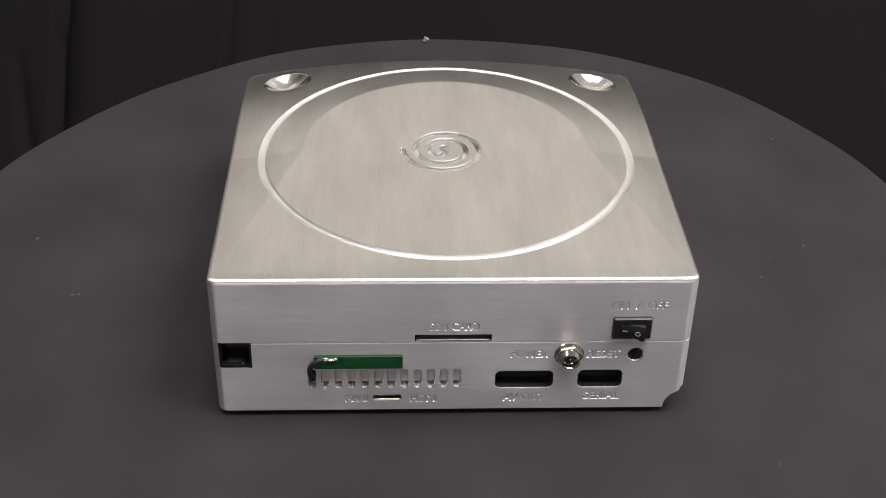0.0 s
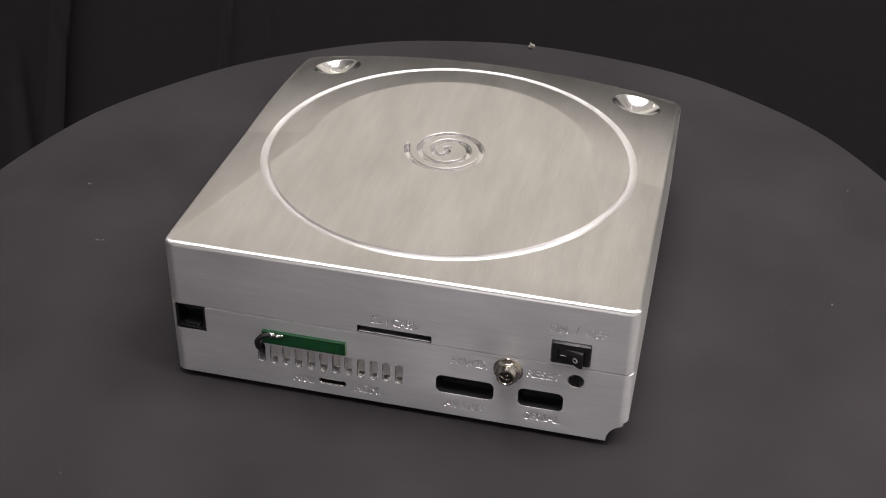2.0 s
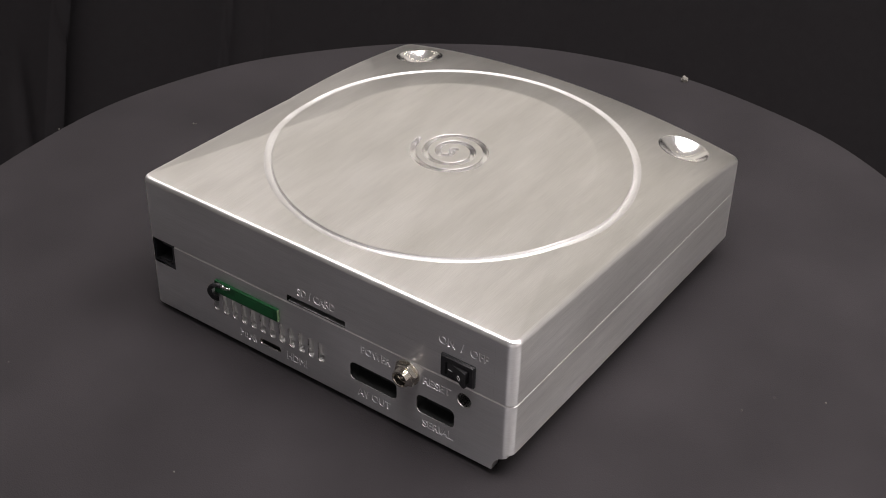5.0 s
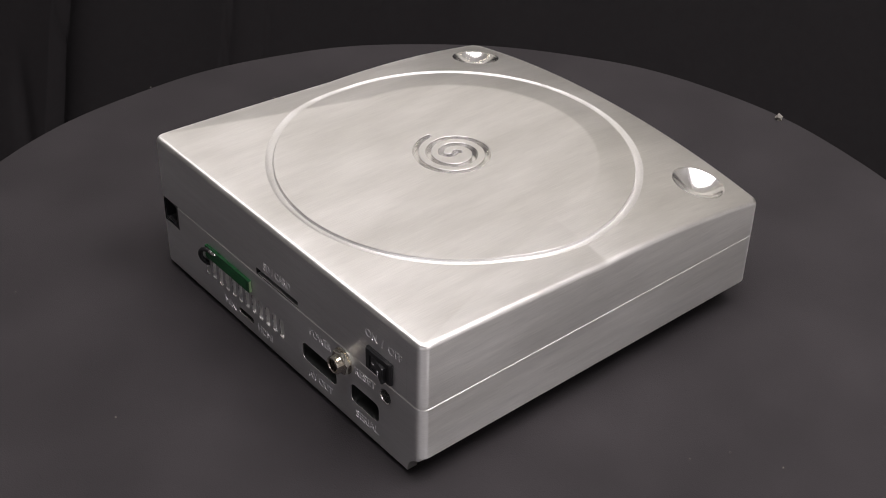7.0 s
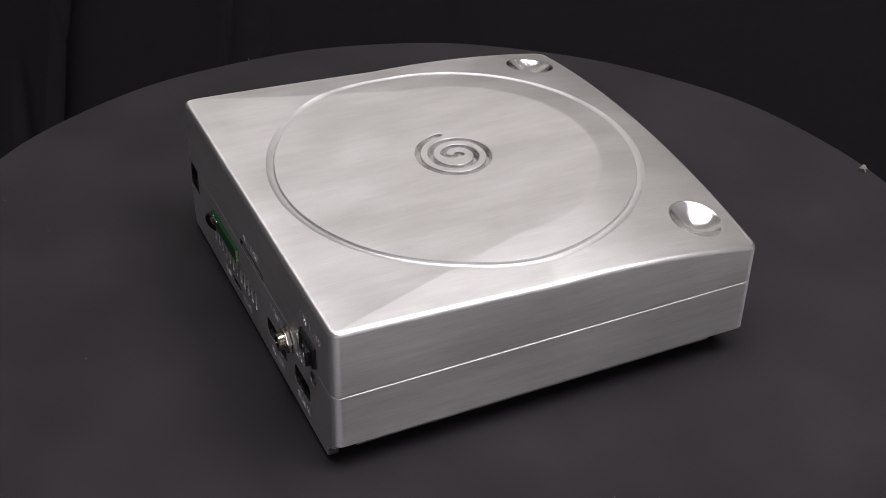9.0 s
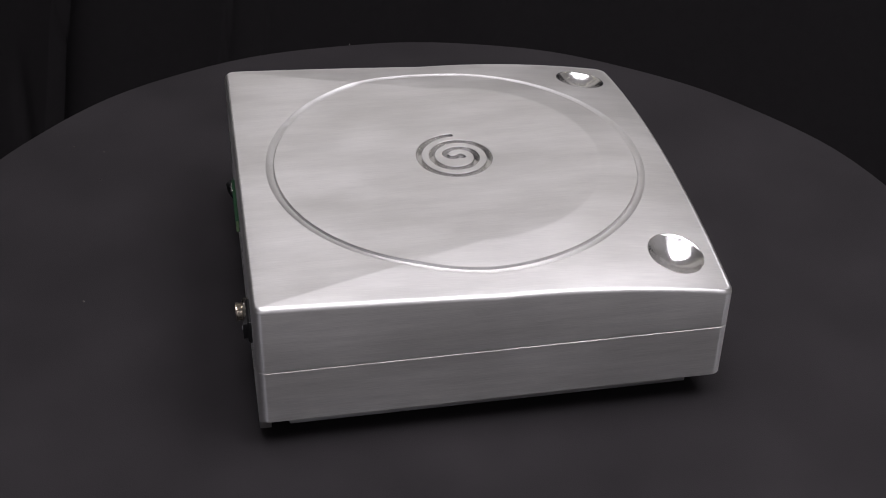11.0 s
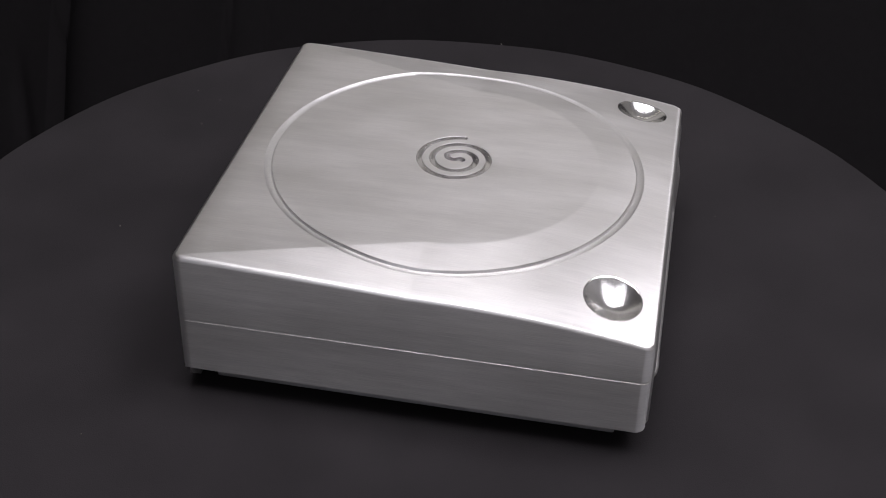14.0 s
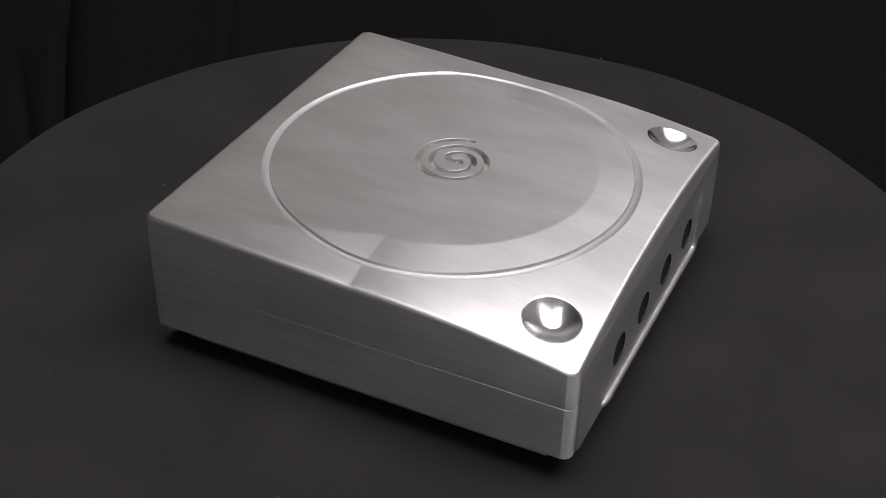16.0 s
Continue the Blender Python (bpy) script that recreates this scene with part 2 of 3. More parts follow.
def pocket_panel(outer, pockets, y0, inward=1.0, chamfer=0.00018):
    """A flat face in x and z at y0 with pockets sunk into it: (loops, depth, floor slot, wall slot).
    Returns vertices, faces and material slots (0 is the face itself)."""
    pts, edges = [], []

    def put(lp):
        i0 = len(pts)
        pts.extend(Vector(p) for p in lp)
        edges.extend((i0 + k, i0 + (k + 1) % len(lp)) for k in range(len(lp)))

    put(outer)
    pockets = [(p + (None,))[:5] for p in pockets]
    for loops, _, _, _, rim in pockets:
        for lp in rim or loops:
            put(lp)
    from mathutils import geometry
    vs, _, fs, *_ = geometry.delaunay_2d_cdt(pts, edges, [], 0, 1e-8)
    vs = np.array([tuple(v) for v in vs])
    tri = [tuple(f) for f in fs]
    cen = np.array([vs[list(f)].mean(axis=0) for f in tri])
    keep = inside([outer], cen[:, 0], cen[:, 1])
    slot = np.full(len(tri), -1)
    for k, (loops, _, _, _, rim) in enumerate(pockets):
        slot[inside(rim or loops, cen[:, 0], cen[:, 1])] = k
    verts = [(x, y0, z) for x, z in vs]
    faces, mats = [], []
    flip = inward < 0

    def face(f, m):
        a, b, c = (np.array(verts[i]) for i in f[:3])
        n = np.cross(b - a, c - a)
        faces.append(tuple(f) if (n[1] * inward) <= 0 else tuple(reversed(f)))
        mats.append(m)

    for f, ok, s in zip(tri, keep, slot):
        if ok and s < 0:
            face(f, 0)
    for k, (loops, depth, floor, wall, rim) in enumerate(pockets):
        base = {}
        for f, ok, s in zip(tri, keep, slot):
            if ok and s == k:
                idx = []
                for i in f:
                    if i not in base:
                        base[i] = len(verts)
                        verts.append((vs[i][0], y0 + inward * depth, vs[i][1]))
                    idx.append(base[i])
                face(idx, floor)
        for li, lp in enumerate(loops):
            n = len(lp)
            area = sum(lp[j][0] * lp[(j + 1) % n][1] - lp[(j + 1) % n][0] * lp[j][1] for j in range(n))
            turned = (area > 0) == flip
            c = 0.0
            if rim:
                c = (0.8 if depth < 0.001 else 1.1) * max(math.dist(p, q) for p, q in zip(rim[li], lp))
                i0 = len(verts)
                verts.extend((x, y0, z) for x, z in rim[li])
                verts.extend((x, y0 + inward * c, z) for x, z in lp)
                for j in range(n):
                    q = (i0 + j, i0 + (j + 1) % n, i0 + n + (j + 1) % n, i0 + n + j)
                    faces.append(tuple(reversed(q)) if turned else q)
                    mats.append(wall if depth < 0.001 else 3)
            i0 = len(verts)
            verts.extend((x, y0 + inward * c, z) for x, z in lp)
            verts.extend((x, y0 + inward * depth, z) for x, z in lp)
            for j in range(n):
                q = (i0 + j, i0 + (j + 1) % n, i0 + n + (j + 1) % n, i0 + n + j)
                faces.append(tuple(reversed(q)) if turned else q)
                mats.append(wall)
    return verts, faces, mats


# ---- setting: floor, walls, ceiling, backdrop ----
def setting_box(name, x0, x1, y0, y1, z0, z1, label, category, paint=ROOM):
    me = bpy.data.meshes.new(name)
    bm = box_bm(x0, x1, y0, y1, z0, z1)
    bm.to_mesh(me)
    bm.free()
    me.materials.append(paint)
    tagged(new(name, me), label, category, kind="structure")


# unseen room shell, added to close the scene and be reflected in the metal
setting_box("floor", -1.8, 1.8, -1.8, 1.8, -1.02, -0.92, "pale room floor", "floor")
setting_box("ceiling", -1.8, 1.8, -1.8, 1.8, 1.6, 1.7, "pale room ceiling", "ceiling")
setting_box("wall_north", -1.8, 1.8, 1.8, 1.9, -0.92, 1.6, "pale wall behind the black cloth", "wall")
setting_box("wall_south", -1.8, 1.8, -1.9, -1.8, -0.92, 1.6, "pale wall behind the camera", "wall")
# side walls out of view; their unequal tones shape the bounce light
setting_box("wall_east", 1.8, 1.9, -1.8, 1.8, -0.92, 1.6, "unseen side wall, its tone set for light on the metal", "wall", EAST_BOUNCE)
setting_box("wall_west", -1.9, -1.8, -1.8, 1.8, -0.92, 1.6, "unseen side wall, darkened to cut light on the metal", "wall", WEST_BOUNCE)


def backdrop_cloth():
    """A black cloth hung from behind and sweeping down towards the stand, with long soft folds."""
    nu, nv = 900, 60
    verts, faces = [], []
    folds = [(-0.42, 0.03, 0.006), (0.05, 0.05, 0.004), (0.28, 0.04, 0.005), (0.5, 0.05, 0.006)]
    laps = [(-0.3265, 0.020, 0.07, 0.010), (-0.1885, 0.006, 0.03, 0.005), (-0.154, 0.003, 0.03, 0.006), (0.62, 0.012, 0.06, 0.010)]
    for j in range(nv + 9):
        v = 0.22 + 0.78 * min(j / nv, 1.0)
        fall = max(j - nv, 0) / 8
        y = 1.05 - 0.85 * v - 0.02 * math.sin(fall * 1.5)
        z = 0.545 - 1.065 * v + 0.10 * (1 - v) ** 2 - 0.06 * math.sin(math.pi * v) - 0.396 * fall
        for i in range(nu + 1):
            x = -1.1 + 2.2 * i / nu
            h = 0.006 * noise.noise(Vector((x * 5, v * 3, 2.0))) + 0.003 * noise.noise(Vector((x * 16, v * 6, 5.0)))
            for fx, w, amp in folds:
                d = (x - fx - 0.03 * noise.noise(Vector((v * 2.5, fx * 9, 0)))) / w
                h += amp * math.exp(-d * d)
            for fx, amp, lead, dip in laps:
                d = x - fx + 0.05 * (v - 0.62) + 0.004 * noise.noise(Vector((v * 14, fx * 20, 0)))
                h += amp * math.exp(d / lead) if d < 0 else -amp * math.exp(-d / dip)
            if v > 0.62:
                d = (x + 0.352 - 0.25 * (v - 0.66)) / 0.006
                h -= 0.006 * math.exp(-d * d) * min(1.0, (v - 0.62) / 0.03)
            verts.append((x, y - h * 0.8, z + h * 0.6 * (1 - fall)))
    for j in range(nv + 8):
        for i in range(nu):
            a = j * (nu + 1) + i
            faces.append((a, a + nu + 1, a + nu + 2, a + 1))
    me = mesh_of("backdrop", verts, faces, [CLOTH], smooth=180)
    ob = new("backdrop", me)
    sol = ob.modifiers.new("thickness", "SOLIDIFY")
    sol.thickness = 0.0015
    return tagged(ob, "black cloth backdrop hanging in soft folds behind the turntable", "backdrop", kind="structure")


backdrop_cloth()

# ---- turntable ----
TABLE_Z = -0.003


def disc_edge(az):
    return 0.2537 + 0.0045 * math.cos(2 * (az - radians(55))) + 0.0007 * math.sin(7 * az + 1.0) + 0.0004 * math.sin(17 * az)


def build_turntable():
    root = tagged(new("turntable"), "round turntable covered in dark charcoal felt, slightly uneven edge", "turntable")
    seg = 360
    bm = bmesh.new()
    rings = []
    for inset, z in ((0.004, -0.016), (0.001, -0.014), (0.0, -0.011), (0.0, -0.0025), (0.0006, -0.0009), (0.002, 0.0), (0.03, 0.0), (0.09, 0.0), (0.16, 0.0)):
        rings.append([bm.verts.new(((disc_edge(2 * math.pi * k / seg) - inset) * math.cos(2 * math.pi * k / seg),
                                    (disc_edge(2 * math.pi * k / seg) - inset) * math.sin(2 * math.pi * k / seg), TABLE_Z + z)) for k in range(seg)])
    for a, b in zip(rings, rings[1:]):
        for k in range(seg):
            bm.faces.new((a[k], a[(k + 1) % seg], b[(k + 1) % seg], b[k]))
    bm.faces.new(rings[-1])
    bm.faces.new(list(reversed(rings[0])))
    part("platter", bm, FELT, root, "dark charcoal felt-covered round platter")
    part("spindle", lathe_bm([(0, -0.12), (0.05, -0.12), (0.05, -0.02), (0, -0.02)], 48, Matrix.Translation((0, 0, TABLE_Z + 0.004))), BLACK_PLASTIC, root)
    # lint caught on the felt: a tuft at the rim and a few crumbs
    rng = random.Random(4)
    bits = [(-0.0007, 0.2500, 0.0020), (-0.2503, -0.0114, 0.0004), (-0.1705, -0.0080, 0.0005), (-0.1692, -0.0074, 0.0003), (-0.1672, -0.0075, 0.0004),
            (-0.1958, 0.0376, 0.0005), (-0.1949, 0.0384, 0.0003)] + [(rng.uniform(-0.22, 0.22), rng.uniform(-0.2, 0.2), rng.uniform(0.0002, 0.0004)) for _ in range(16)]
    for x, y, s in bits:
        if math.hypot(x, y) > 0.252 or (abs(x) < 0.11 and abs(y) < 0.11):
            continue
        bm = bmesh.new()
        bmesh.ops.create_icosphere(bm, subdivisions=2, radius=s)
        for v in bm.verts:
            v.co = v.co * (1 + 0.7 * noise.noise(v.co / s * 1.3 + Vector((x, y, 0)) * 90)) + Vector((x, y, TABLE_Z + s * 0.5))
        part("lint", bm, LINT, root)
    return root


def build_stand():
    root = tagged(new("pedestal"), "dark pedestal under the turntable", "stand")
    part("column", lathe_bm([(0, -0.92), (0.16, -0.92), (0.16, -0.9), (0.06, -0.88), (0.06, -0.16), (0.1, -0.14), (0.1, -0.119), (0, -0.119)], 48, Matrix.Identity(4)), BLACK_PLASTIC, root)
    return root


turntable = build_turntable()
build_stand()

# ---- the console ----
HALF, RC, FIL = 0.0962, 0.0042, 0.0021
TOP, SEAM, SIDE_BOT = 0.0666, 0.0355, 0.0094


def outline_r(th, inset=0.0):
    """Distance from the middle to the rounded square, along th."""
    hw, rc = HALF - inset, RC - inset
    c, s = abs(math.cos(th)), abs(math.sin(th))
    r = hw / max(c, s)
    if min(r * c, r * s) > hw - rc:
        q = hw - rc
        b = q * (c + s)
        r = b + math.sqrt(max(b * b - (2 * q * q - rc * rc), 0.0))
    return r


def drop(d):
    return 0.115 * d + 1.17 * d * d if d > 0 else 0.0


DIMPLE_R = 0.0114


def top_z(x, y):
    """The lid: level in the middle, falling away outside a round crease in front and two straight creases to the rear corners."""
    if y >= 0:
        z = TOP - drop(math.hypot(x, y) - 0.0640)
    else:
        z = TOP - drop(abs(x) - (0.0640 + 0.0310 * (-y / HALF)))
    if y < -0.0860:
        z -= 4.5 * (y + 0.0860) ** 2
    u = (math.hypot(x, y) - 0.0815) / 0.0018
    if -1 < u < -0.7:
        z -= 0.0010 * (u + 1) / 0.3
    elif -0.7 <= u < 1:
        z -= 0.0010 * (1 - ((u + 0.7) / 1.7) ** 2)
    d = math.hypot(abs(x) - 0.0752, y - 0.0774) / DIMPLE_R
    if d < 0.96:
        z -= 0.0056 * (1 - d ** 1.75)
    elif d < 1.0413:
        z -= 0.0056 * 10.43 * (1.0413 - d) ** 2
    return z


EMBLEM_R, EMBLEM_EDGE, EMBLEM_AT = 0.0240, 0.0215, (-0.0010, 0.0010)


def spiral_line():
    """Middle line of the spiral groove: a small S through the centre, then outwards clockwise for two and a half turns."""
    def at(deg, r):
        a = radians(90 - deg)
        return Vector((r * math.cos(a), r * math.sin(a)))

    hook = [at(10, 0.0024), at(-30, 0.0017), at(-40, 0.0007), at(150, 0.0009), at(168, 0.0024), at(188, 0.0043)]
    turn = [at(d, 0.00265 + 0.0057 * d / 360) for d in range(210, 991, 6)]
    knots = hook + turn[:4]
    path = []
    for p0, p1, p2, p3 in zip([2 * knots[0] - knots[1]] + knots[:-3], knots[:-2], knots[1:-1], knots[2:]):
        for k in range(6):
            t = k / 6
            path.append(0.5 * (2 * p1 + (p2 - p0) * t + (2 * p0 - 5 * p1 + 4 * p2 - p3) * t * t + (3 * p1 - p0 - 3 * p2 + p3) * t ** 3))
    return path + turn[2:]


def swept(path, half, n=9):
    """Outline of a line swept to a width, with round ends."""
    tan = [(path[min(k + 1, len(path) - 1)] - path[max(k - 1, 0)]).normalized() for k in range(len(path))]
    nrm = [Vector((-t.y, t.x)) for t in tan]
    left = [p + half * v for p, v in zip(path, nrm)]
    right = [p - half * v for p, v in zip(path, nrm)]
    cap = [path[-1] + half * (math.cos(math.pi * k / n) * nrm[-1] + math.sin(math.pi * k / n) * tan[-1]) for k in range(1, n)]
    tip = [path[0] - half * (math.cos(math.pi * k / n) * nrm[0] + math.sin(math.pi * k / n) * tan[0]) for k in range(1, n)]
    return [tuple(p) for p in reversed(left + cap + right[::-1] + tip)]


def emblem(verts, faces, mats):
    """A spiral groove sunk in the middle of the lid."""
    path = spiral_line()
    disc = [(EMBLEM_EDGE * math.cos(t), EMBLEM_EDGE * math.sin(t)) for t in THETA]
    rim, wall = swept(path, 0.00150), swept(path, 0.00133)
    v, f, m = pocket_panel(disc, [([wall], 0.0025, 6, 6, [rim])], 0.0)
    o = len(verts)
    verts += [(x + EMBLEM_AT[0], y + EMBLEM_AT[1], TOP - d) for x, d, y in v]
    faces += [tuple(i + o for i in q) for q in f]
    mats += [1 if k == 3 else k for k in m]


X_PANEL_L, X_PANEL_R = -0.0802, 0.0880
SOCKET = (-0.0938, -0.0807, 0.0231, 0.0357)


def theta_list():
    th = [2 * math.pi * k / 1440 for k in range(1440)]
    th += [radians(a0 + 0.25 * k + 0.125) for a0 in (39.0, 127.0) for k in range(56)]
    for x in (X_PANEL_L, X_PANEL_R, SOCKET[0], SOCKET[1]):
        yb = -HALF if x > -0.0911 else -(HALF - RC + math.sqrt(RC * RC - (abs(x) - HALF + RC) ** 2))
        th.append(math.atan2(yb, x) % (2 * math.pi))
    th.append(math.atan2(-0.0915, -HALF) % (2 * math.pi))
    return sorted(set(round(t, 9) for t in th))


THETA = theta_list()
N_TH = len(THETA)


def ring_faces(a0, b0, skip=None):
    """Quads between two rings of vertices that start at a0 (inner or upper) and b0."""
    out = []
    for k in range(N_TH):
        j = (k + 1) % N_TH
        if skip and skip(k, j):
            continue
        out.append((a0 + k, b0 + k, b0 + j, a0 + j))
    return out


def in_panel(k, j):
    """Whether the stretch of outline lies behind the rear panel."""
    m = (THETA[k] + (THETA[j] if j else THETA[j] + 2 * math.pi)) / 2
    r = outline_r(m)
    x, y = r * math.cos(m), r * math.sin(m)
    return y < -HALF + 1e-4 and X_PANEL_L < x < X_PANEL_R


def in_socket(k, j):
    m = (THETA[k] + (THETA[j] if j else THETA[j] + 2 * math.pi)) / 2
    r = outline_r(m)
    x, y = r * math.cos(m), r * math.sin(m)
    return y < -0.09 and SOCKET[0] < x < SOCKET[1]


def in_foot(k, j):
    m = (THETA[k] + (THETA[j] if j else THETA[j] + 2 * math.pi)) / 2
    r = outline_r(m)
    x, y = r * math.cos(m), r * math.sin(m)
    return x < X_PANEL_L and y < -0.0915


def rear_finish(v):
    """The coarser finish of the rear face."""
    return v[1] < -HALF + 0.0012


def corner(v):
    return min(abs(v[0]), abs(v[1])) > HALF - RC * 0.97


def upper_case(root):
    verts, faces, mats = [], [], []
    emblem(verts, faces, mats)
    o = len(verts)
    verts += [(EMBLEM_AT[0] + EMBLEM_EDGE * math.cos(t), EMBLEM_AT[1] + EMBLEM_EDGE * math.sin(t), TOP) for t in THETA]
    verts += [(EMBLEM_R * math.cos(t), EMBLEM_R * math.sin(t), TOP) for t in THETA]
    faces += ring_faces(o, o + N_TH)
    mats += [0] * N_TH
    radii = list(np.linspace(EMBLEM_R, 0.0640, 44)) + list(np.linspace(0.0640, 0.0796, 24)[1:]) + list(np.linspace(0.0796, 0.0834, 18)[1:])
    rings = []
    for r in radii:
        rings.append(len(verts))
        verts.extend((r * math.cos(t), r * math.sin(t), top_z(r * math.cos(t), r * math.sin(t))) for t in THETA)
    edge = [outline_r(t, FIL) for t in THETA]
    for f in np.linspace(0, 1, 250)[1:]:
        rings.append(len(verts))
        for t, e in zip(THETA, edge):
            r = 0.0834 + (e - 0.0834) * f
            x, y = r * math.cos(t), r * math.sin(t)
            verts.append((x, y, top_z(x, y)))
    n_top = len(rings)
    lip = [top_z(e * math.cos(t), e * math.sin(t)) for t, e in zip(THETA, edge)]
    for k in range(1, 7):
        a = radians(15 * k)
        rings.append(len(verts))
        for t, z in zip(THETA, lip):
            r = outline_r(t, FIL * (1 - math.sin(a)))
            verts.append((r * math.cos(t), r * math.sin(t), z - FIL * (1 - math.cos(a))))
    for i, (a, b) in enumerate(zip(rings, rings[1:])):
        fs = ring_faces(a, b)
        faces += fs
        mid = radii[i] if i < len(radii) else 0
        if i < len(radii) and 0.0796 < mid < 0.0833:
            mats += [1] * len(fs)
        elif i < n_top - 1:
            for f in fs:
                mx, my = (sum(verts[k][c] for k in f) / 4 for c in (0, 1))
                mats.append(3 if math.hypot(abs(mx) - 0.0752, my - 0.0774) < DIMPLE_R * 1.037 else 0)
        else:
            mats += [2] * len(fs)
    # walls down to the seam, open where the rear panel sits
    last = len(verts)
    for t, z in zip(THETA, lip):
        r = outline_r(t)
        rear = math.sin(t) < -0.70
        verts.append((r * math.cos(t), r * math.sin(t), z - FIL - 0.0003 if rear else SEAM + 0.0006))
    fs = ring_faces(rings[-1], last, in_panel)
    faces += fs
    mats += [7 if corner(verts[f[1]]) and corner(verts[f[2]]) else 5 if rear_finish(verts[f[1]]) and rear_finish(verts[f[2]]) else 2 for f in fs]
    for inset, z in ((0.0, SEAM + 0.00035), (0.00025, SEAM + 0.0001), (0.004, SEAM + 0.0001)):
        nxt = len(verts)
        verts.extend((outline_r(t, inset) * math.cos(t), outline_r(t, inset) * math.sin(t), z) for t in THETA)
        fs = ring_faces(last, nxt, in_panel if inset == 0.0 else None)
        faces += fs
        mats += [7 if corner(verts[f[1]]) and corner(verts[f[2]]) else 5 if rear_finish(verts[f[1]]) and rear_finish(verts[f[2]]) else 2 for f in fs]
        last = nxt
    # rear panel with card slot, lettering and the fine upright joint by the switch
    z1 = TOP - FIL
    outer = [(X_PANEL_L, SEAM + 0.00035), (X_PANEL_R, SEAM + 0.00035), (X_PANEL_R, z1), (X_PANEL_L, z1)]
    # card slot: shade painted dark on its floor and walls
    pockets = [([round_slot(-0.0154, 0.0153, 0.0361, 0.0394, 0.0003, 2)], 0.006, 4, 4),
               engraved("ON  /  OFF", 0.0618, 0.0843, 0.0517, 0.0555, 5, 5),
               engraved("SD / CARD", -0.0095, 0.0102, 0.0416, 0.0454, 5, 5),
               ([[(0.0872, 0.0368), (0.08735, 0.0368), (0.08735, 0.0625), (0.0872, 0.0625)]], 0.00012, 5, 6),
               ([[(0.0020, 0.0466), (0.0866, 0.0466), (0.0866, 0.04672), (0.0020, 0.04672)]], 0.00006, 5, 6)]
    v2, f2, m2 = pocket_panel(outer, pockets, -HALF)
    o = len(verts)
    verts += v2
    faces += [tuple(i + o for i in f) for f in f2]
    mats += [5 if m == 0 else 6 if m == 3 else m for m in m2]
    me = mesh_of("upper_case", verts, faces, [ALU_TOP, ALU_CUT, ALU_SIDE, ALU_DIMPLE, SHADED_INSIDE, ALU_BACK, ALU_MIRROR, ALU_EDGE], mats, 28.0, True)
    return mesh_part("upper_case", me, root, "milled aluminium lid with ring groove, spiral and two thumb dimples")


